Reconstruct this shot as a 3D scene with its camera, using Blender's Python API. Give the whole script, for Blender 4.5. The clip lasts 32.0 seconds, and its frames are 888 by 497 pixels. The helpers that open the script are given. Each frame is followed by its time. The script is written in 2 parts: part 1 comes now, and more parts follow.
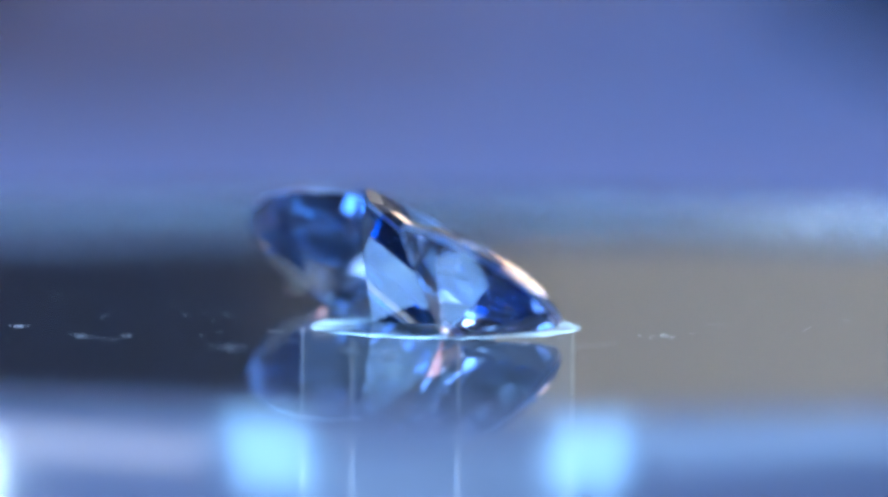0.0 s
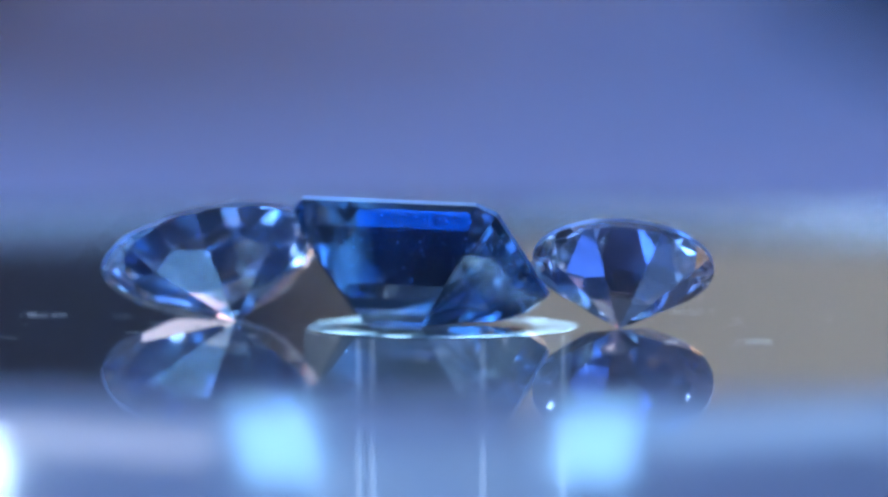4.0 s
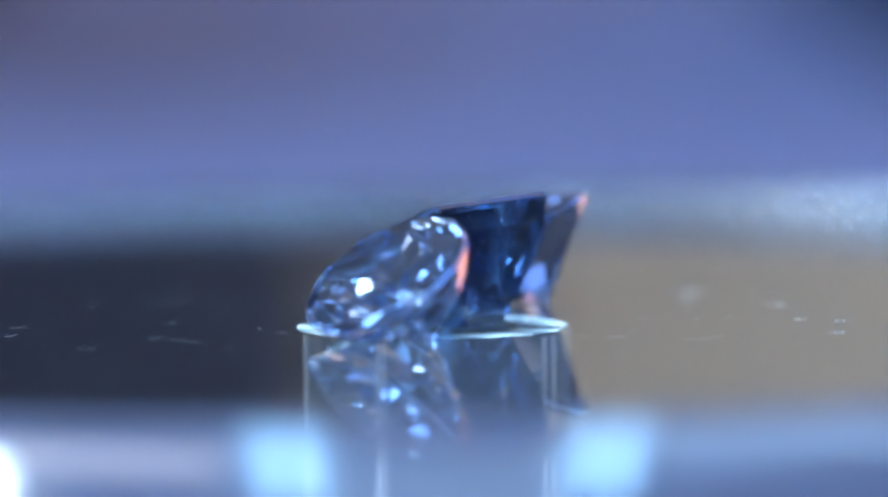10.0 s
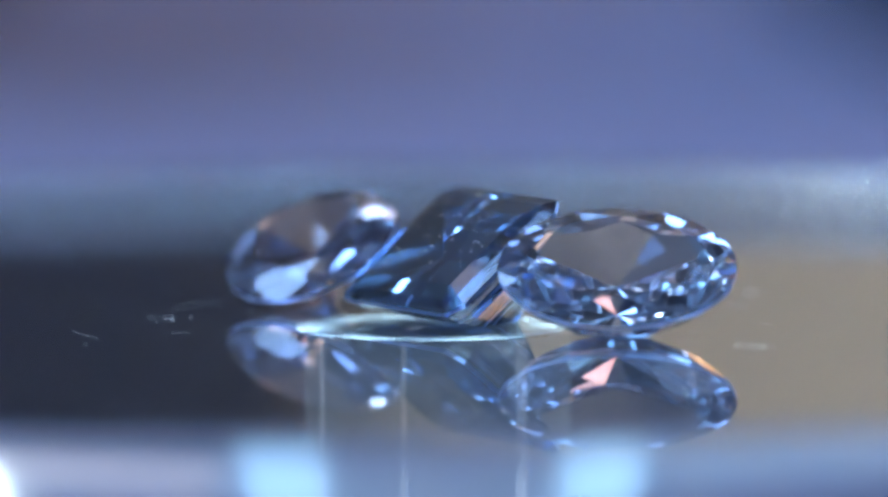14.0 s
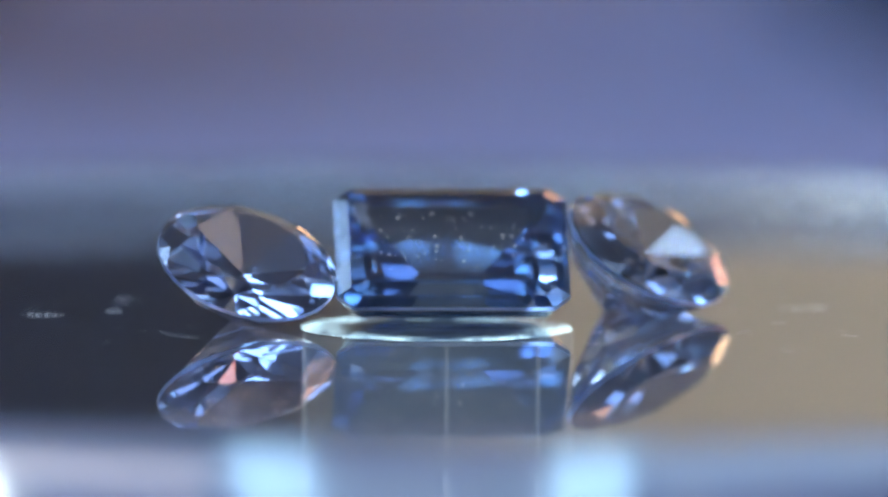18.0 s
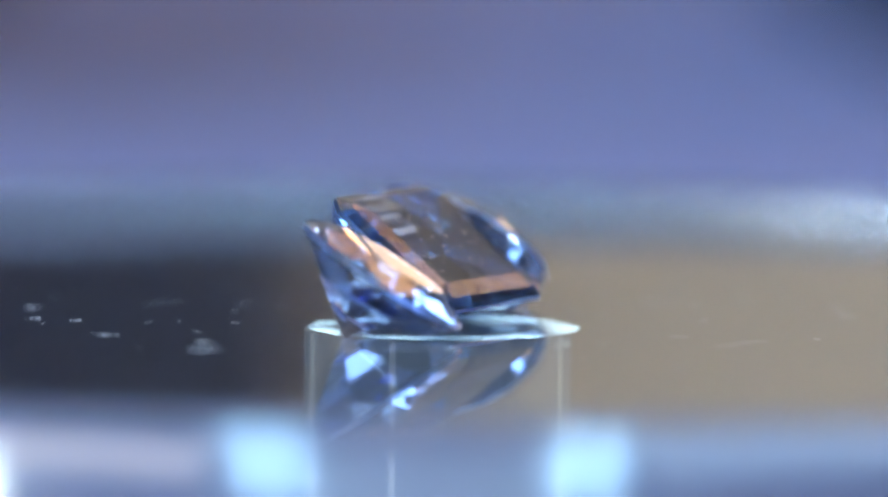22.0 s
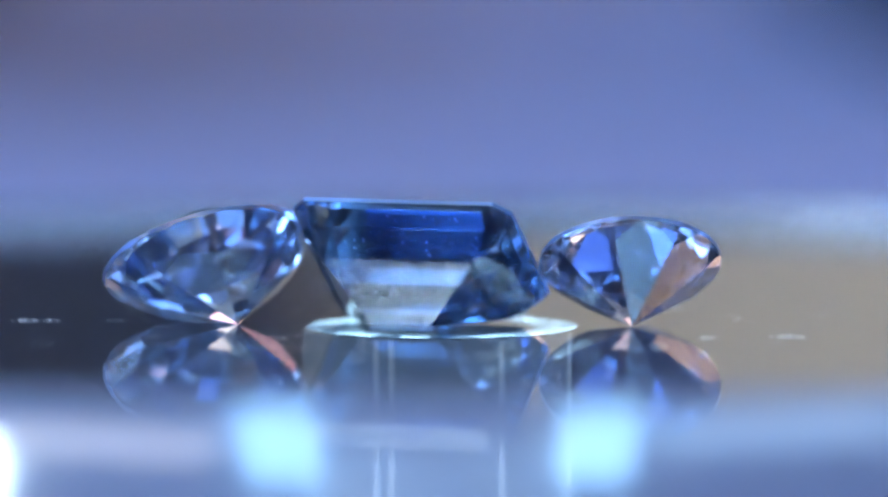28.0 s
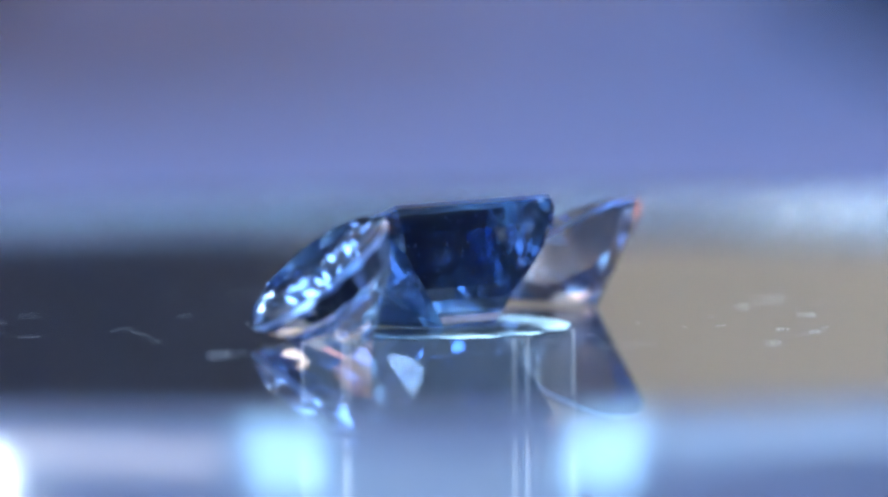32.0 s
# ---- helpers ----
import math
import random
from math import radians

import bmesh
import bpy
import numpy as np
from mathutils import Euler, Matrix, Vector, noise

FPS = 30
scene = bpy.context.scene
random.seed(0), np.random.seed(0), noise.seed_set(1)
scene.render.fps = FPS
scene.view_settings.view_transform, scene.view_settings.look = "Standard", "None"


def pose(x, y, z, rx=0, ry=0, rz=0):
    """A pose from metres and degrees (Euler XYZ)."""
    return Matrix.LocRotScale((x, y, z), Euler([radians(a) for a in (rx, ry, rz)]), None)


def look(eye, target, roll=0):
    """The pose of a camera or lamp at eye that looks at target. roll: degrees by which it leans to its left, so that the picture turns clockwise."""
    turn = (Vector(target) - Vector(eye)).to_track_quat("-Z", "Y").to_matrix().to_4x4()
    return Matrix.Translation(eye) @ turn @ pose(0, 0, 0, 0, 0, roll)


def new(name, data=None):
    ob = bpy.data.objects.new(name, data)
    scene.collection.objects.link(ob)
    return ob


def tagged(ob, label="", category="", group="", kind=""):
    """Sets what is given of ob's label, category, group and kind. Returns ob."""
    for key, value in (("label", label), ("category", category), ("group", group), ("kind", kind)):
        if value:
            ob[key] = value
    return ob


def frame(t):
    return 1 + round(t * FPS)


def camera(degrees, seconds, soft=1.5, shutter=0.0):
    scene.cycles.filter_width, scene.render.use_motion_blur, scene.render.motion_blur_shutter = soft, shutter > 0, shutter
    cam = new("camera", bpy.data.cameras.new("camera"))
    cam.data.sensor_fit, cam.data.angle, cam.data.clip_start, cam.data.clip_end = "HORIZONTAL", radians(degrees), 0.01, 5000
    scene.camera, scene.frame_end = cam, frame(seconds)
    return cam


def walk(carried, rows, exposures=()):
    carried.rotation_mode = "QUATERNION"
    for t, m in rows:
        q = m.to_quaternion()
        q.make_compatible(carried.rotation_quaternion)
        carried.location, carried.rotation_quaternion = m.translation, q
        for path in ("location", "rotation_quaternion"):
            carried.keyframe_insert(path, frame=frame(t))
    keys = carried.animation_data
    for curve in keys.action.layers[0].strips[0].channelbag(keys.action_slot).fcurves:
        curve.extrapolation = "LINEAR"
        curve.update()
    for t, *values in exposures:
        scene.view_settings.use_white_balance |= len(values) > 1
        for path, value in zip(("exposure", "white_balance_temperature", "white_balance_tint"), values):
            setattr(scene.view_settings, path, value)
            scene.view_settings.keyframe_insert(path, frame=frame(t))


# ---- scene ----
U = 2e-5  # metres per unit of the plan (0.02 mm)
DIST, ELEV = 0.400, radians(5.26)

cam = camera(4.49, 32.0, soft=3.0)
EYE = Vector((11.1 * U, -DIST * math.cos(ELEV), DIST * math.sin(ELEV)))
PITCH = 90 - 5.26 + math.degrees(math.atan(127.9 / 20000))
walk(cam, [(0.0, pose(*EYE, PITCH, 0, 0)), (32.0, pose(*EYE, PITCH, 0, 0))],
     [(0.0, 0.50, 5300, 10), (2.0, 0.47, 5150, 10), (6.0, 0.50, 5650, 10), (10.0, 0.50, 5800, 10), (14.0, 0.44, 6250, 10),
      (17.0, 0.50, 6850, 10), (19.0, 0.56, 6800, 10), (21.0, 0.61, 6750, 10), (24.0, 0.68, 6000, 10), (28.0, 0.72, 5850, 10),
      (30.0, 0.80, 6050, 10), (32.0, 0.78, 6000, 10)])
cam.data.dof.use_dof = True
cam.data.dof.focus_distance = 0.397
cam.data.dof.aperture_fstop = 25
cam.data.dof.aperture_blades = 6
scene.cycles.max_bounces, scene.cycles.glossy_bounces, scene.cycles.transmission_bounces = 32, 24, 32

# ---- the turning of the table ----
TURN = [0.0, 15.0, 29.4, 43.8, 58.4, 73.1, 87.5, 101.7, 116.2, 130.6, 145.6, 160.9, 176.8, 192.6, 208.5, 224.6, 240.5,
        255.8, 270.9, 286.4, 301.8, 317.1, 331.7, 347.1, 362.7, 378.8, 395.0, 411.1, 427.1, 443.1, 458.7, 473.7, 488.1]
LEAN = (-0.0062, -0.0048)  # the plate's rise along its own x and y
RIM_LEAN = (-0.0078, -0.0027)  # how much more the bent rim rises


def turned(t):
    i = min(int(t), 31)
    f = t - i
    p0, p1, p2, p3 = (TURN[max(i - 1, 0)], TURN[i], TURN[i + 1], TURN[min(i + 2, 32)])
    if i == 0:
        p0 = 2 * p1 - p2
    if i == 31:
        p3 = 2 * p2 - p1
    a = p1 + 0.5 * f * (p2 - p0 + f * (2 * p0 - 5 * p1 + 4 * p2 - p3 + f * (3 * (p1 - p2) + p3 - p0)))
    return pose(0, 0, 0, 0, 0, a) @ TILT


TILT = Vector((0, 0, 1)).rotation_difference(Vector((-LEAN[0], -LEAN[1], 1)).normalized()).to_matrix().to_4x4()

# ---- world ----
world = bpy.data.worlds.new("room_air")
scene.world = world
world.use_nodes = True
world.node_tree.nodes["Background"].inputs[0].default_value = (0.05, 0.06, 0.12, 1)
world.node_tree.nodes["Background"].inputs[1].default_value = 0.2


# ---- materials ----
def mat(name):
    m = bpy.data.materials.new(name)
    m.use_nodes = True
    nt = m.node_tree
    return m, nt, nt.nodes["Principled BSDF"], nt.nodes["Material Output"]


def grain(nt, scale, detail=4.0, rough=0.6):
    c = nt.nodes.new("ShaderNodeTexCoord")
    n = nt.nodes.new("ShaderNodeTexNoise")
    n.inputs["Scale"].default_value, n.inputs["Detail"].default_value, n.inputs["Roughness"].default_value = scale, detail, rough
    nt.links.new(c.outputs["Object"], n.inputs["Vector"])
    return n.outputs["Fac"]


def ramp(nt, fac, stops):
    r = nt.nodes.new("ShaderNodeValToRGB")
    while len(r.color_ramp.elements) < len(stops):
        r.color_ramp.elements.new(0.5)
    for e, (p, c) in zip(r.color_ramp.elements, stops):
        e.position, e.color = p, (*c, 1)
    nt.links.new(fac, r.inputs["Fac"])
    return r.outputs["Color"]


def bump(nt, bsdf, fac, strength, distance):
    b = nt.nodes.new("ShaderNodeBump")
    b.inputs["Strength"].default_value, b.inputs["Distance"].default_value = strength, distance
    nt.links.new(fac, b.inputs["Height"])
    nt.links.new(b.outputs["Normal"], bsdf.inputs["Normal"])


def plain(name, lo, hi, scale, roughness=0.6, metallic=0.0, relief=0.0, dist=0.001):
    m, nt, b, _ = mat(name)
    f = grain(nt, scale)
    nt.links.new(ramp(nt, f, [(0.3, lo), (0.7, hi)]), b.inputs["Base Color"])
    b.inputs["Roughness"].default_value, b.inputs["Metallic"].default_value = roughness, metallic
    b.inputs["Specular IOR Level"].default_value = 0.5 if roughness < 0.8 else 0.1
    if relief:
        bump(nt, b, grain(nt, scale * 6), relief, dist)
    return m


def gem_glass(name, color, ior=1.77, frost=0.03):
    m, nt, b, _ = mat(name)
    b.inputs["Base Color"].default_value = (*color, 1)
    b.inputs["Roughness"].default_value = frost
    b.inputs["IOR"].default_value = ior
    b.inputs["Transmission Weight"].default_value = 1.0
    return m


def sheet_glass(name, tint, gloss, share, roughness=0.0, wavy=0.0, haze=0.0):
    """Clear sheet: part of the light goes through, part is mirrored, a patchy pale share paints haze."""
    m, nt, b, out = mat(name)
    nt.nodes.remove(b)
    tr = nt.nodes.new("ShaderNodeBsdfTransparent")
    tr.inputs[0].default_value = (*tint, 1)
    gl = nt.nodes.new("ShaderNodeBsdfGlossy")
    gl.inputs["Color"].default_value = (*gloss, 1)
    gl.inputs["Roughness"].default_value = roughness
    mx = nt.nodes.new("ShaderNodeMixShader")
    mx.inputs[0].default_value = share
    nt.links.new(tr.outputs[0], mx.inputs[1])
    nt.links.new(gl.outputs[0], mx.inputs[2])
    last = mx.outputs[0]
    if haze:
        # Pale diffuse share: haze painted over the mirror image.
        df = nt.nodes.new("ShaderNodeBsdfDiffuse")
        df.inputs["Color"].default_value = (0.8, 0.82, 0.85, 1)
        f2 = nt.nodes.new("ShaderNodeMixShader")
        k = nt.nodes.new("ShaderNodeMapRange")
        k.inputs["From Min"].default_value, k.inputs["From Max"].default_value = 0.35, 0.7
        k.inputs["To Min"].default_value, k.inputs["To Max"].default_value = 0.6 * haze, 1.5 * haze
        nt.links.new(grain(nt, 160.0, 5.0, 0.7), k.inputs["Value"])
        nt.links.new(k.outputs["Result"], f2.inputs[0])
        nt.links.new(last, f2.inputs[1])
        nt.links.new(df.outputs[0], f2.inputs[2])
        last = f2.outputs[0]
    nt.links.new(last, out.inputs["Surface"])
    if wavy:
        bump(nt, gl, grain(nt, 400.0, 2.0), wavy, 0.0002)
    return m


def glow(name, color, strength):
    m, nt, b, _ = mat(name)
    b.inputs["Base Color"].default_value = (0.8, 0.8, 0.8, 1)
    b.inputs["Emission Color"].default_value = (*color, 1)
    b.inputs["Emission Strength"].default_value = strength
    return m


def milky(name, color, clear, gloss=0.05, coat=1.0):
    """Translucent plastic: scatters, mirrors a little, lets a little through."""
    m, nt, b, out = mat(name)
    b.inputs["Base Color"].default_value = (*color, 1)
    b.inputs["Roughness"].default_value = 0.12
    b.inputs["Specular IOR Level"].default_value = 0.9
    b.inputs["Coat Weight"].default_value = coat
    b.inputs["Coat Roughness"].default_value = gloss
    b.inputs["Coat IOR"].default_value = 2.2
    tr = nt.nodes.new("ShaderNodeBsdfTransparent")
    mx = nt.nodes.new("ShaderNodeMixShader")
    mx.inputs[0].default_value = clear
    nt.links.new(b.outputs[0], mx.inputs[1])
    nt.links.new(tr.outputs[0], mx.inputs[2])
    nt.links.new(mx.outputs[0], out.inputs["Surface"])
    return m


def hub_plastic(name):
    """Clear plastic, with a faint glow painted in for light showing through it."""
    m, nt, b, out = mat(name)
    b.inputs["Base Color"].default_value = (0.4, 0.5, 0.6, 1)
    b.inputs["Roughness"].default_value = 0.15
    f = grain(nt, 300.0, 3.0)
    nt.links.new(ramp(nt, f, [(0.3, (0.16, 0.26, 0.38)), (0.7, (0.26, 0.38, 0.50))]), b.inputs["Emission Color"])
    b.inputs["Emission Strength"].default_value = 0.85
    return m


def pad_sheen(name):
    """The pad on the hub: emission paints its reflected light, streaky, brighter towards its edge."""
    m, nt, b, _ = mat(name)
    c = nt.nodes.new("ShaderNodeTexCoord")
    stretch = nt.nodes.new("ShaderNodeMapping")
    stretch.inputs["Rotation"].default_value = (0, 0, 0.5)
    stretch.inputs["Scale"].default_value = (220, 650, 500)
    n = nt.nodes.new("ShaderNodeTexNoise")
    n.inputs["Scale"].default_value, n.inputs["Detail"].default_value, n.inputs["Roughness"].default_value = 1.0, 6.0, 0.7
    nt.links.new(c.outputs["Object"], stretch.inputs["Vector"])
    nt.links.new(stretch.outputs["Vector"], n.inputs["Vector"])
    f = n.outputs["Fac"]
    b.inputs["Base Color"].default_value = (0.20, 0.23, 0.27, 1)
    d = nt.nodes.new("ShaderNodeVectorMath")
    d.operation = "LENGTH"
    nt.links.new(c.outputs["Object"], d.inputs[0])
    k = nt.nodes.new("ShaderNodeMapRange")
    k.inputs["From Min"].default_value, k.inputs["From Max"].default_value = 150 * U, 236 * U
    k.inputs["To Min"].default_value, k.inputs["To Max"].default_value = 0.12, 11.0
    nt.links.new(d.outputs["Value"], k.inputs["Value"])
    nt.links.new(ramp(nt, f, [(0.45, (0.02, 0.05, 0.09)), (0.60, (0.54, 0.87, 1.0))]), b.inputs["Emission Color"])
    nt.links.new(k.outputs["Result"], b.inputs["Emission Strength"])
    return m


M_TABLE = plain("table_paint", (0.335, 0.362, 0.592), (0.365, 0.396, 0.645), 11.0, 0.85, relief=0.1)
M_BROWN = plain("brown_wall_paint", (0.35, 0.332, 0.278), (0.42, 0.402, 0.340), 2.5, 0.8, relief=0.2)
M_DARK = plain("dark_curtain_cloth", (0.008, 0.010, 0.014), (0.014, 0.016, 0.022), 20.0, 0.95, relief=0.3)
M_WALL = plain("grey_wall_paint", (0.27, 0.25, 0.235), (0.34, 0.315, 0.295), 2.0, 0.85, relief=0.1)
M_CEIL = plain("ceiling_paint", (0.52, 0.50, 0.50), (0.60, 0.58, 0.57), 2.0, 0.9)
M_BLACK = plain("black_plastic", (0.012, 0.012, 0.015), (0.02, 0.02, 0.024), 300.0, 0.4)
M_FELT = plain("black_felt", (0.010, 0.012, 0.018), (0.016, 0.018, 0.026), 200.0, 0.95, relief=0.3)
M_PLATE = sheet_glass("smoked_glass", (0.40, 0.40, 0.42), (0.92, 0.93, 0.95), 0.66, 0.02, haze=0.022)
M_CLEAR = sheet_glass("clear_underside", (1, 1, 1), (1, 1, 1), 0.0)
M_RIM = milky("milky_rim_plastic", (0.42, 0.43, 0.59), 0.28, 0.09)
M_LIP = sheet_glass("clear_lip_plastic", (0.93, 0.93, 0.95), (1, 1, 1), 0.16, 0.33, haze=0.02)
M_HUB = hub_plastic("hub_painted_glow")
M_RIB = glow("rib_painted_glint", (0.6, 0.8, 1.0), 0.7)
M_PAD = pad_sheen("hub_pad_painted_sheen")
M_DUST = plain("dust_lint", (0.5, 0.5, 0.52), (0.8, 0.8, 0.82), 4000.0, 0.8)
M_METAL = plain("grey_lamp_metal", (0.2, 0.2, 0.21), (0.28, 0.28, 0.3), 60.0, 0.4, 0.8)
M_GIRDLE = gem_glass("frosted_girdle", (0.22, 0.38, 0.88), 1.77, 0.3)
M_GEM_E = gem_glass("blue_step_stone", (0.095, 0.185, 0.41))
M_GEM_A = gem_glass("pale_blue_stone", (0.47, 0.61, 0.92))
M_GEM_B = gem_glass("smoky_blue_stone", (0.41, 0.49, 0.76))


# ---- mesh helpers ----
def part(name, bm, material, parent=None, label=""):
    me = bpy.data.meshes.new(name)
    bm.to_mesh(me)
    bm.free()
    me.materials.append(material)
    ob = new(name, me)
    if parent:
        ob.parent = parent
    if label:
        ob["label"] = label
    return ob


def thing(name, label, category, m=None, group="", kind=""):
    ob = new(name)
    ob.empty_display_size = 0.01
    if m is not None:
        ob.matrix_basis = m
    return tagged(ob, label, category, group, kind)


def box(bm, x0, y0, z0, x1, y1, z1, bevel=0.0):
    r = bmesh.ops.create_cube(bm, size=1.0)
    vs = r["verts"]
    for v in vs:
        v.co = Vector((x0 + (v.co.x + 0.5) * (x1 - x0), y0 + (v.co.y + 0.5) * (y1 - y0), z0 + (v.co.z + 0.5) * (z1 - z0)))
    if bevel:
        es = list({e for v in vs for e in v.link_edges})
        bmesh.ops.bevel(bm, geom=es, offset=bevel, segments=2, affect="EDGES")
    return bm


def boxed(*a, bevel=0.0):
    return box(bmesh.new(), *a, bevel=bevel)


def lathe(profile, steps=128, closed=False):
    """Turn a profile of (radius, z) round the z axis."""
    bm = bmesh.new()
    rings = []
    for r, z in profile:
        if r == 0:
            rings.append([bm.verts.new((0, 0, z))])
        else:
            rings.append([bm.verts.new((r * math.cos(2 * math.pi * k / steps), r * math.sin(2 * math.pi * k / steps), z)) for k in range(steps)])
    pairs = list(zip(rings, rings[1:]))
    if closed:
        pairs.append((rings[-1], rings[0]))
    for a, b in pairs:
        for k in range(steps):
            j = (k + 1) % steps
            q = [a[k % len(a)], a[j % len(a)], b[j % len(b)], b[k % len(b)]]
            q = list(dict.fromkeys(q))
            if len(q) > 2:
                bm.faces.new(q)
    bmesh.ops.recalc_face_normals(bm, faces=bm.faces)
    return bm


def smooth(ob, on=True):
    for p in ob.data.polygons:
        p.use_smooth = on
    return ob


# ---- the room ----
def room():
    tagged(part("floor", boxed(-2.2, -1.7, -0.80, 2.2, 1.4, -0.75), M_WALL), "brown-grey painted floor", "floor", kind="structure")
    tagged(part("ceiling", boxed(-2.2, -1.7, 1.75, 2.2, 1.4, 1.80), M_CEIL), "pale grey painted ceiling", "ceiling", kind="structure")
    tagged(part("wall_back", boxed(-2.2, 1.3, -0.75, 2.2, 1.4, 1.75), M_BROWN), "brown painted back wall", "wall", kind="structure")
    tagged(part("wall_front", boxed(-2.2, -1.7, -0.75, 2.2, -1.6, 1.75), M_WALL), "dark brown-grey painted wall behind the camera", "wall", kind="structure")
    tagged(part("wall_left", boxed(-2.2, -1.6, -0.75, -2.1, 1.3, 1.75), M_WALL), "dark brown-grey painted side wall", "wall", kind="structure")
    tagged(part("wall_right", boxed(2.1, -1.6, -0.75, 2.2, 1.3, 1.75), M_WALL), "dark brown-grey painted side wall", "wall", kind="structure")


def wainscot():
    # Added panel: keeps lamp-lit wall from showing beyond the table.
    ob = part("wainscot", boxed(0.002, 1.275, -0.75, 2.1, 1.298, 0.035, bevel=0.004), M_DARK)
    tagged(ob, "added dark panel keeping the foot of the wall dark", "wainscot", kind="structure")


def curtain():
    bm = bmesh.new()
    n = 120
    cols = []
    for i in range(n + 1):
        x = -2.05 + i * (2.045 / n)
        y = 1.25 + 0.02 * math.sin(i * 0.9) + 0.006 * math.sin(i * 2.3)
        cols.append([bm.verts.new((x, y, z)) for z in (-0.74, -0.2, 0.1, 0.3)])
    for a, b in zip(cols, cols[1:]):
        for k in range(3):
            bm.faces.new((a[k], b[k], b[k + 1], a[k + 1]))
    ob = thing("curtain", "dark heavy cloth standing in folds before the wall", "curtain")
    c = part("cloth", bm, M_DARK, ob)
    s = c.modifiers.new("thick", "SOLIDIFY")
    s.thickness = 0.004
    smooth(c)


TABLE_Z = -0.0125


def table():
    ob = thing("table", "pale lavender painted table top under blue light", "table", pose(0, 0, TABLE_Z))
    part("tabletop", boxed(-0.9, -0.75, -0.03, 0.9, 0.56, 0.0, bevel=0.004), M_TABLE, ob)
    for x in (-0.8, 0.8):
        for y in (-0.68, 0.49):
            part("leg", boxed(x - 0.03, y - 0.03, -0.7375, x + 0.03, y + 0.03, -0.03, bevel=0.003), M_METAL, ob)


def corner_darkeners():
    """Two added black blocks behind the turntable, darkening the upper corners of the view."""
    # Stands just out of view, so its shadow dims the table's left.
    left_block = thing("case", "added tall black block shading the table's left corner", "case", pose(-0.0760, 0.365, TABLE_Z, 0, 0, -4))
    part("body", boxed(-0.042, -0.10, 0.0, 0.042, 0.05, 0.046, bevel=0.003), M_FELT, left_block)
    part("lid", boxed(-0.043, -0.101, 0.0465, 0.043, 0.051, 0.056, bevel=0.002), M_FELT, left_block)
    case = thing("case", "added low black block darkening the far right corner", "case", pose(0.0663, 0.366, TABLE_Z, 0, 0, 3))
    part("body", boxed(-0.04, -0.055, 0.0, 0.04, 0.055, 0.017, bevel=0.003), M_FELT, case)
    part("lid", boxed(-0.041, -0.056, 0.0175, 0.041, 0.056, 0.022, bevel=0.002), M_FELT, case)


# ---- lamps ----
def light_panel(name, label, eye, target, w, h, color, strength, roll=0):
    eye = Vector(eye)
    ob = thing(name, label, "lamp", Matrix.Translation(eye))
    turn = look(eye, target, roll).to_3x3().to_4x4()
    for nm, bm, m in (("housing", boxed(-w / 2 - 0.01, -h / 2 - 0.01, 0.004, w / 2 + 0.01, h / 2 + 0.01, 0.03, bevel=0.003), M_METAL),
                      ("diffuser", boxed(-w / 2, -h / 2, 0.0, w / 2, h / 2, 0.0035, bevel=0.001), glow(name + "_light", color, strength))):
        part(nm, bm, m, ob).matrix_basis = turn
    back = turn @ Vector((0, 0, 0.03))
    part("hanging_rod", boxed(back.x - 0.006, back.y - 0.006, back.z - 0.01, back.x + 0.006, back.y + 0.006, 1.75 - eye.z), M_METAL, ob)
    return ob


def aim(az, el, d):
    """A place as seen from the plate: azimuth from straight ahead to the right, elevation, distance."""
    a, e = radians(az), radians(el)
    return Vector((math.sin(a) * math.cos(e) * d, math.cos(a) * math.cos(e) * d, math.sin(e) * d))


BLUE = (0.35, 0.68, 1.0)


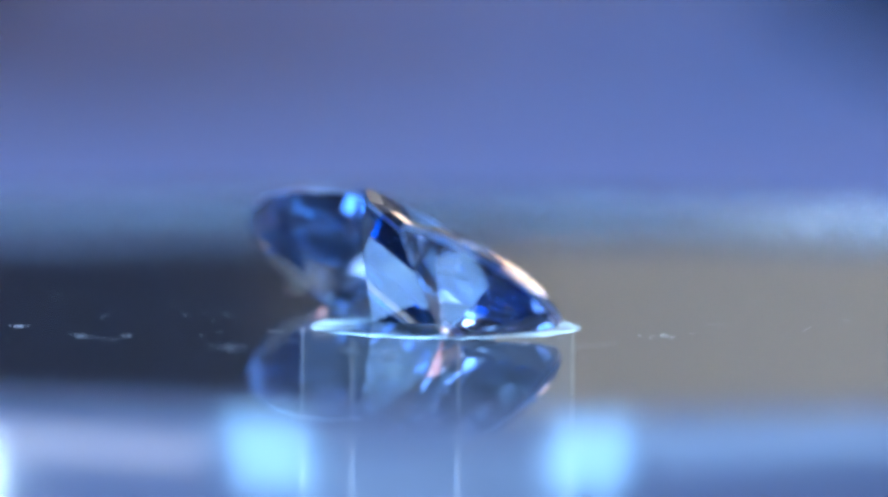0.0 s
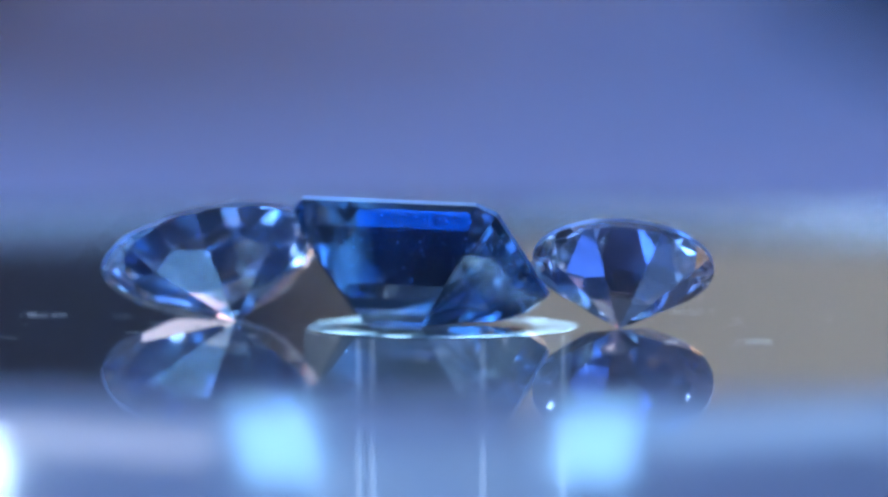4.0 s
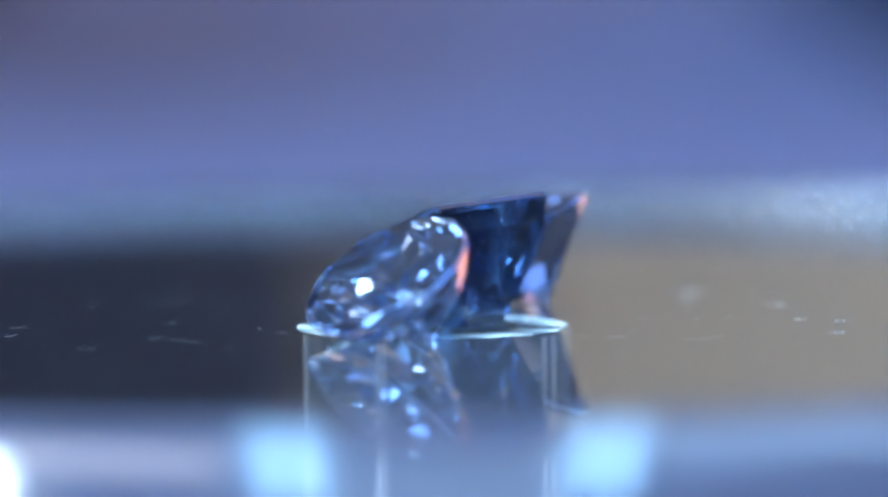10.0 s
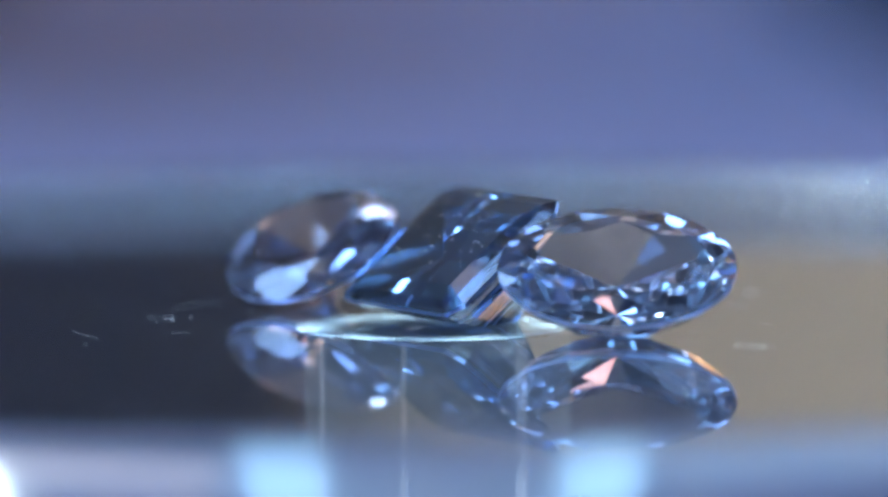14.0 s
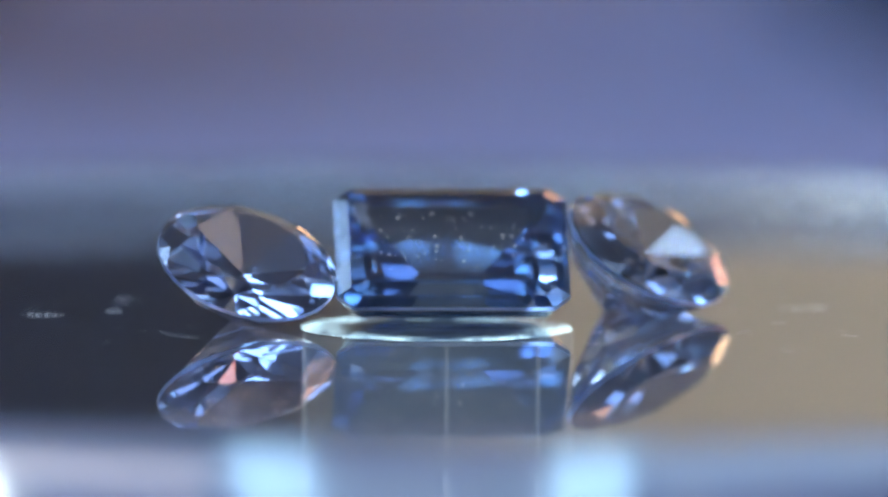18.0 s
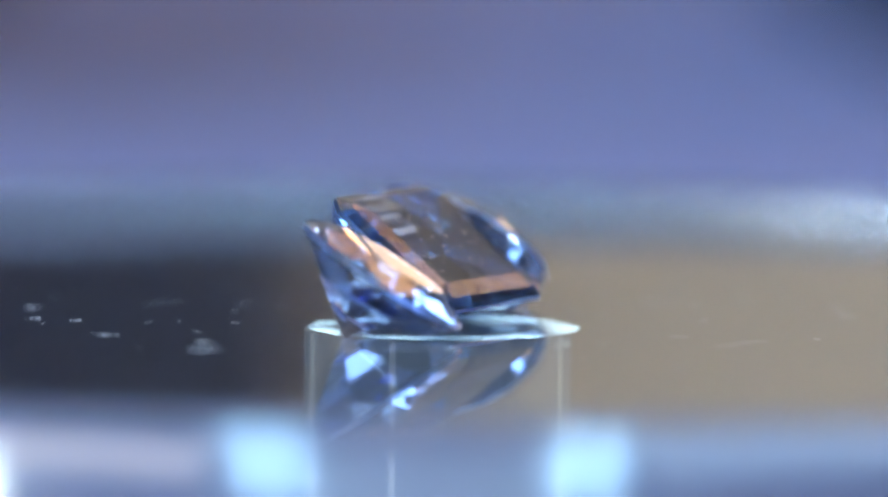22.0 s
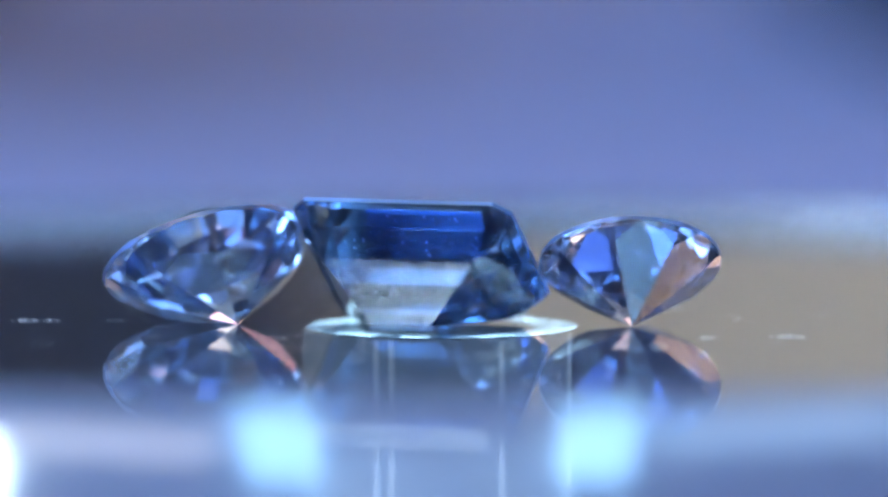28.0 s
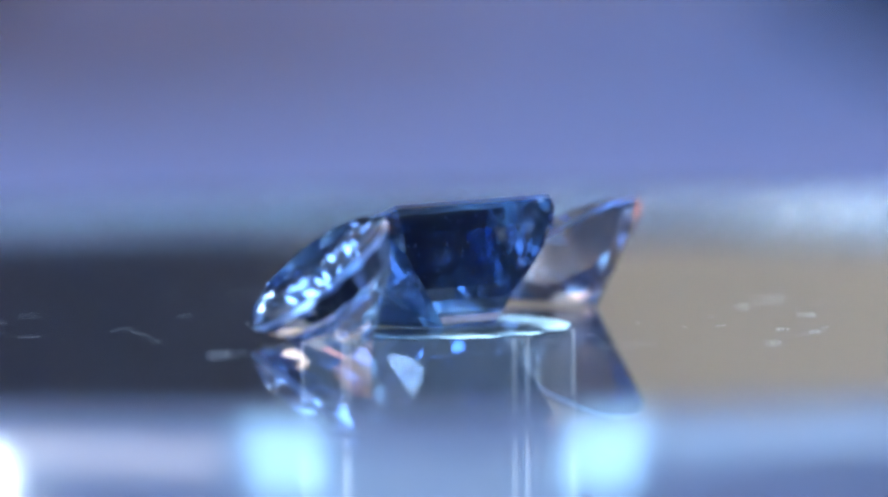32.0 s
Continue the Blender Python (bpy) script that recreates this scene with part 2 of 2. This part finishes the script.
# No lamp is in view: panels placed by their reflections, fills added.
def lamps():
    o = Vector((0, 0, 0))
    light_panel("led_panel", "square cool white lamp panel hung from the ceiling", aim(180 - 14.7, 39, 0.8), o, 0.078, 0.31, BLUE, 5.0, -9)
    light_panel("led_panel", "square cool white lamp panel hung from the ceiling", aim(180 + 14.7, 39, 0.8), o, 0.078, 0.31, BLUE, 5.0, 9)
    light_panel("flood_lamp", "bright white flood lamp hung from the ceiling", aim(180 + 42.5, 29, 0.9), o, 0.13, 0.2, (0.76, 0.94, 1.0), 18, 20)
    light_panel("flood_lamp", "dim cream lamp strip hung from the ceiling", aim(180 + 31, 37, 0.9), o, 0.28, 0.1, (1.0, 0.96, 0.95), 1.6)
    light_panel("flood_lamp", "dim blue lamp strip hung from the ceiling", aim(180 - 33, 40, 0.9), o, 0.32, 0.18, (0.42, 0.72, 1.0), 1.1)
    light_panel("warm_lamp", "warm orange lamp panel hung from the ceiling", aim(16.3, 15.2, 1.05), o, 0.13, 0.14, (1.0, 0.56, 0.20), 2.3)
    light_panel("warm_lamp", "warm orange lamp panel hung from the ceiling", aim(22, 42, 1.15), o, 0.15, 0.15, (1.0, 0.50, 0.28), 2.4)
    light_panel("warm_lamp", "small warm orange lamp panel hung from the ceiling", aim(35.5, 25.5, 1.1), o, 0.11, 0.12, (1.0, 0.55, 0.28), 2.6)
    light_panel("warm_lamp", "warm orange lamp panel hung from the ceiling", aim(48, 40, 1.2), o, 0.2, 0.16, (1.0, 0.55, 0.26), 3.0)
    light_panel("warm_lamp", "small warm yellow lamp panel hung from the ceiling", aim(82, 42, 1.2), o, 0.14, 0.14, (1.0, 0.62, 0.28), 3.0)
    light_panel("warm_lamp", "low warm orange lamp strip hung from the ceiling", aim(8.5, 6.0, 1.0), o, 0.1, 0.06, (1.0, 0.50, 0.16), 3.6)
    # Added fill: brightens the brown wall that the plate mirrors.
    light_panel("wall_fill", "added unseen warm fill lamp brightening the back wall", (0.62, 0.75, 0.13), (0.33, 1.3, 0.18), 0.2, 0.2, (1.0, 0.87, 0.70), 46)
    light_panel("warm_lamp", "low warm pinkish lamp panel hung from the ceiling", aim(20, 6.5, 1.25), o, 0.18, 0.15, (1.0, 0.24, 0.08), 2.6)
    # Second added fill, for the upper back wall seen through the stones.
    light_panel("wall_fill", "added unseen warm fill lamp brightening the back wall", (0.3, 0.9, 1.2), (0.2, 1.3, 1.1), 0.18, 0.18, (0.98, 0.73, 0.54), 32)
    # Added blue fill for the otherwise dark wall behind the camera.
    light_panel("wall_fill", "added unseen blue fill lamp brightening the wall behind the camera", (-0.25, -1.2, 0.8), (0.0, -1.6, 0.55), 0.26, 0.2, (0.42, 0.68, 1.0), 14)
    # Added fill turned upwards, so the stones see a brighter ceiling.
    light_panel("ceiling_fill", "added unseen neutral fill panel brightening the ceiling", (0.1, 0.25, 1.38), (0.05, 0.2, 1.75), 0.24, 0.22, (0.88, 0.88, 1.0), 5.0)
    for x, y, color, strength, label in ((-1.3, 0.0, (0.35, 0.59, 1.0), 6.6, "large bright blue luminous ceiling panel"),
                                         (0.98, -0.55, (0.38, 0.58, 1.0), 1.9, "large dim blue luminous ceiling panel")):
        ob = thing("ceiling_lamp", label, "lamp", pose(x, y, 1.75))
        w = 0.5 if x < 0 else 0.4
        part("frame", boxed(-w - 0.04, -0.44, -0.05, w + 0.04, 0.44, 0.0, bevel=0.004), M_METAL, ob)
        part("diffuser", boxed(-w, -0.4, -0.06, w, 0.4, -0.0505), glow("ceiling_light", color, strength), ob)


# ---- turntable ----
R_OUT, LIP, FLARE = 2300 * U, 59 * U, 20 * U


def turntable():
    ob = thing("turntable", "smoked glass turntable with a milky rim and a hub with painted glow", "turntable")
    bm = lathe([(0, 0), (R_OUT - 4 * U, 0), (R_OUT - 4 * U, -9 * U), (0, -9 * U)], 256)
    plate = part("glass_plate", bm, M_PLATE, ob, "smoked glass plate")
    plate.data.materials.append(M_CLEAR)
    for f in plate.data.polygons:
        f.material_index = 0 if f.normal.z > 0.5 else 1
    lip = lathe([(R_OUT - 3.8 * U, -9.5 * U), (R_OUT - 3.8 * U, 2 * U), (R_OUT + FLARE - 4 * U, LIP), (R_OUT + FLARE, LIP + U), (R_OUT + FLARE, LIP - 12 * U), (R_OUT, -9.5 * U)], 256, True)
    smooth(part("lip", lip, M_LIP, ob))
    r, z, k = R_OUT + FLARE + 2 * U, LIP, 0
    prof = [(r - 1.5 * U, LIP - 12 * U), (r - 1.5 * U, LIP - 1 * U), (r, LIP)]
    while z > -560 * U:
        lean = radians(max(4.0, 28 - 0.08 * k))
        r, z, k = r + 20 * U * math.sin(lean), z - 20 * U * math.cos(lean), k + 20
        prof.append((r, z))
    smooth(part("rim", lathe(prof, 256), M_RIM, ob, "milky plastic rim"))
    bent = Vector((0, 0, 1)).rotation_difference(Vector((-RIM_LEAN[0], -RIM_LEAN[1], 1)).normalized()).to_matrix().to_4x4()
    for c in ob.children:
        if c.name in ("rim", "lip"):
            c.matrix_basis = bent
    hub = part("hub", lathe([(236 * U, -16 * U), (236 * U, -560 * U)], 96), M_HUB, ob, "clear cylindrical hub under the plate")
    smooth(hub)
    # Emissive ribs paint the bright vertical glints along the hub.
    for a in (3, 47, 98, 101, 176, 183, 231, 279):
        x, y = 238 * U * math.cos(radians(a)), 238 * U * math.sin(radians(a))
        part("hub_glint_rib", boxed(x - 4 * U, y - 4 * U, -556 * U, x + 4 * U, y + 4 * U, -16 * U, bevel=0.8 * U), M_RIB, hub)
    # The pad is no lamp: its emission stands in for reflected light.
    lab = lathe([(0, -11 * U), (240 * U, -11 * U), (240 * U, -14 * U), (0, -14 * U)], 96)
    l = part("hub_pad", lab, M_PAD, ob, "white hub pad with its bright sheen painted as glow")
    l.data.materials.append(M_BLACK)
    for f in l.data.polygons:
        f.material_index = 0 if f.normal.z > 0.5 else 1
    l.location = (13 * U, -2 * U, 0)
    base = lathe([(0, -575 * U), (2300 * U, -575 * U), (2320 * U, -590 * U), (2320 * U, -622 * U), (0, -622 * U)], 128)
    part("base_plate", base, M_BLACK, ob, "black base plate")
    return ob


# ---- cut stones ----
def cut(bm, normal, point):
    size = max(v.co.length for v in bm.verts)
    g = bm.verts[:] + bm.edges[:] + bm.faces[:]
    res = bmesh.ops.bisect_plane(bm, geom=g, dist=1e-7, plane_co=point, plane_no=normal, clear_outer=True)
    es = [e for e in res["geom_cut"] if isinstance(e, bmesh.types.BMEdge)]
    if len(es) > 2:
        bmesh.ops.contextual_create(bm, geom=es)
    if any(not e.is_manifold for e in bm.edges):
        bmesh.ops.remove_doubles(bm, verts=bm.verts, dist=1e-5 * size)
        bmesh.ops.delete(bm, geom=bm.faces[:], context="FACES_ONLY")
        bmesh.ops.delete(bm, geom=bm.edges[:], context="EDGES_FACES")
        res = bmesh.ops.convex_hull(bm, input=bm.verts[:])
        bmesh.ops.delete(bm, geom=[v for v in res["geom_interior"] if isinstance(v, bmesh.types.BMVert)], context="VERTS")
        bmesh.ops.dissolve_limit(bm, angle_limit=radians(0.4), verts=bm.verts, edges=bm.edges)


def facet(bm, az, angle, dist, z, down=False):
    """Grind one facet: its azimuth, its angle to the girdle plane, and a point of it at that distance and height."""
    a, s = radians(az), radians(angle)
    d = Vector((math.cos(a), math.sin(a), 0))
    cut(bm, d * math.sin(s) + Vector((0, 0, -math.cos(s) if down else math.cos(s))), d * dist + Vector((0, 0, z)))


def stone_parts(bm, ob, material):
    """Split a ground stone into table, crown, girdle and pavilion."""
    bm.normal_update()
    kinds = {"table": [], "crown": [], "girdle": [], "pavilion": []}
    for f in bm.faces:
        n = f.normal
        k = "table" if n.z > 0.999 else "girdle" if abs(n.z) < 0.02 else "crown" if n.z > 0 else "pavilion"
        kinds[k].append([v.co.copy() for v in f.verts])
    for k, faces in kinds.items():
        b = bmesh.new()
        for vs in faces:
            b.faces.new([b.verts.new(v) for v in vs])
        bmesh.ops.remove_doubles(b, verts=b.verts, dist=1e-7)
        part(k, b, M_GIRDLE if k == "girdle" else material, ob)
    bm.free()


def brilliant(rx, ry, crown=34.0, pav=39.0, table=0.61, girdle=0.02, spin=0.0, steep=8.0, band=0.0):
    """An oval brilliant of half-widths rx, ry. steep, band: how much steeper the lower girdle facets are, and how wide their belt."""
    bm = bmesh.new()
    bmesh.ops.create_cone(bm, cap_ends=True, segments=64, radius1=1, radius2=1, depth=3.0)
    g = girdle
    for k in range(8):
        facet(bm, spin + 45 * k, crown, 1.0, g)
        facet(bm, spin + 45 * k, pav, 1.0 - band, -g - band * math.tan(radians(pav + steep)), True)
        for s in (-11.25, 11.25):
            facet(bm, spin + 45 * k + s, crown + 8, 1.0, g)
            facet(bm, spin + 45 * k + s, pav + steep, 1.0, -g, True)
    zt = g + (1 - table) * math.tan(radians(crown))
    cut(bm, Vector((0, 0, 1)), Vector((0, 0, zt)))
    for k in range(8):
        facet(bm, spin + 22.5 + 45 * k, crown - 11, table * 0.97, zt)
    for v in bm.verts:
        v.co = Vector((v.co.x * rx, v.co.y * ry, v.co.z * min(rx, ry)))
    return bm


def step_cut(hl, hw, corner, depth, top, inset):
    """A rectangular step cut with clipped corners, long along y."""
    bm = bmesh.new()
    bmesh.ops.create_cube(bm, size=2.0)
    for v in bm.verts:
        v.co = Vector((v.co.x * hw, v.co.y * hl, v.co.z * 400))
    sides = [(0, hw), (180, hw), (90, hl), (270, hl)]
    cd = (hw + hl - corner) / math.sqrt(2)
    ends = [(45, cd), (135, cd), (225, cd), (315, cd)]
    for az, d in ends:
        a = radians(az)
        cut(bm, Vector((math.cos(a), math.sin(a), 0)), Vector((math.cos(a) * d, math.sin(a) * d, 0)))
    for az, d in sides + ends:
        rise = top - 4
        facet(bm, az, math.degrees(math.atan2(0.6 * rise, 0.4 * inset)), d, 4)
        facet(bm, az, math.degrees(math.atan2(0.4 * rise, 0.6 * inset)), d - 0.4 * inset, 4 + 0.6 * rise)
        steps = ((60, 0), (47, 22), (42, 62))
        z, last = -4.0, 0
        for j, (ang, inset) in enumerate(steps):
            if j:
                z -= (inset - last) * math.tan(radians(steps[j - 1][0])) * depth
            last = inset
            facet(bm, az, math.degrees(math.atan(math.tan(radians(ang)) * depth)), d - inset, z, True)
    cut(bm, Vector((0, 0, 1)), Vector((0, 0, top)))
    return bm


STONES = []


def stone(name, label, bm, material, at, az, tilt, spin=0.0):
    """Lay a stone on the plate: tilted so that its table looks towards az, and lowered until it touches."""
    for v in bm.verts:
        v.co *= U
    m = pose(0, 0, 0, 0, 0, az) @ pose(0, 0, 0, 0, tilt, 0) @ pose(0, 0, 0, 0, 0, spin)
    low = min((m @ v.co).z for v in bm.verts)
    ob = thing(name, label, "gemstone", group="cut stones on the turntable")
    stone_parts(bm, ob, material)
    STONES.append((ob, Matrix.Translation((at[0] * U, at[1] * U, -low + 0.3 * U)) @ m))
    return ob


def stones():
    e = stone("gemstone", "blue rectangular step-cut gemstone lying on its pavilion", step_cut(205.5, 149, 29.6, 0.99, 21.6, 52), M_GEM_E, (-14.2, 24.3), 1.8, 39.4)
    stone_specks(e, 130, 70, 21.6)
    stone("gemstone", "large pale blue oval brilliant-cut gemstone leaning on its girdle",
          brilliant(148.4, 208.6, 29.3, 39.9, 0.675, spin=-2.1, steep=16.7, band=0.218), M_GEM_A, (-151, 378.7), 60.1, 38.9)
    stone("gemstone", "smaller smoky blue round brilliant-cut gemstone leaning on its girdle",
          brilliant(163, 160, 25.8, 38.2, 0.63, steep=7.0), M_GEM_B, (73, -336.9), 24.4, 32.9, 8.9)


def stone_specks(ob, hl, hw, z):
    """Dust grains on the table of a stone."""
    rnd = random.Random(11)
    bm = bmesh.new()
    for k in range(64):
        m = Matrix.Translation((rnd.uniform(-hw, hw) * U, rnd.uniform(-hl, hl) * U, z * U)) @ Matrix.Diagonal((*[rnd.choice((0.8, 1.1, 1.4, 2.3)) * U] * 2, 0.8 * U, 1))
        bmesh.ops.create_icosphere(bm, subdivisions=1, radius=1, matrix=m)
    tagged(part("dust", bm, M_DUST, ob, "fine pale dust grains"), kind="stuff")


def dust(parent):
    rnd = random.Random(5)
    bm = bmesh.new()
    spots = [(-251, 649, 16), (-77, -708, 12), (-77, -682, 14), (-151, -571, 10), (-536, -340, 6), (-733, -162, 7), (-621, -354, 7),
             (-352, -556, 7), (-267, 682, 10), (386, -286, 20)]
    for a, b, s in spots:
        for k in range(16):
            q = rnd.random() * 6.28
            x, y = a + rnd.gauss(0, s), b + rnd.gauss(0, s)
            w, l = rnd.uniform(0.5, 1.5), rnd.choice((rnd.uniform(0.6, 1.6), rnd.uniform(0.8, 2.2), rnd.uniform(1.5, 4)))
            m = Matrix.Translation((x * U, y * U, 0.8 * U)) @ Matrix.Rotation(q, 4, "Z") @ Matrix.Diagonal((l * U, w * U, rnd.uniform(0.8, 2.0) * U, 1))
            bmesh.ops.create_icosphere(bm, subdivisions=1, radius=1, matrix=m)
    tagged(part("dust", bm, M_DUST, parent, "pale dust and lint"), kind="stuff")
    bm = bmesh.new()

    def hair(points, w):
        """A thin fibre lying on the plate: a three-sided thread along points."""
        rings = []
        for k, p in enumerate(points):
            d = Vector(points[min(k + 1, len(points) - 1)]) - Vector(points[max(k - 1, 0)])
            n = Vector((-d.y, d.x)).normalized() * w
            rings.append([bm.verts.new(((p[0] + q * n.x) * U, (p[1] + q * n.y) * U, h * U)) for q, h in ((-1, 0.15), (0, 2.2 * w), (1, 0.15))])
        for a, b in zip(rings, rings[1:]):
            for k in range(3):
                bm.faces.new((a[k], a[(k + 1) % 3], b[(k + 1) % 3], b[k]))

    for r, a0, a1, w in ((705, 204, 218, 0.2), (520, 290, 306, 0.22), (560, 68, 78, 0.2), (660, 345, 358, 0.2), (430, 104, 114, 0.2), (590, 170, 182, 0.2)):
        wob = rnd.uniform(-25, 25)
        pts = [((r + wob * math.sin(3 * q)) * math.cos(radians(a0 + (a1 - a0) * q)), (r + wob * math.sin(3 * q)) * math.sin(radians(a0 + (a1 - a0) * q))) for q in [k / 14 for k in range(15)]]
        hair(pts, w)
    for k in range(44):
        a, r, t = rnd.uniform(0, 6.28), rnd.uniform(330, 900), rnd.uniform(0, 6.28)
        x, y, l, c = r * math.cos(a), r * math.sin(a), rnd.uniform(12, 40), rnd.uniform(-1.5, 1.5)
        hair([(x + l * q * math.cos(t + c * q), y + l * q * math.sin(t + c * q)) for q in [k / 9 for k in range(10)]], rnd.choice((0.12, 0.18, 0.25)))
    tagged(part("fibres", bm, M_DUST, parent, "thin pale hairs and wipe marks"), kind="stuff")


room()
wainscot()
curtain()
table()
corner_darkeners()
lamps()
TURNTABLE = turntable()
dust(TURNTABLE)
stones()


def motions():
    times = [0.5 * k for k in range(65)]
    walk(TURNTABLE, [(t, turned(t)) for t in times])
    for ob, m in STONES:
        walk(ob, [(t, turned(t) @ m) for t in times])


motions()
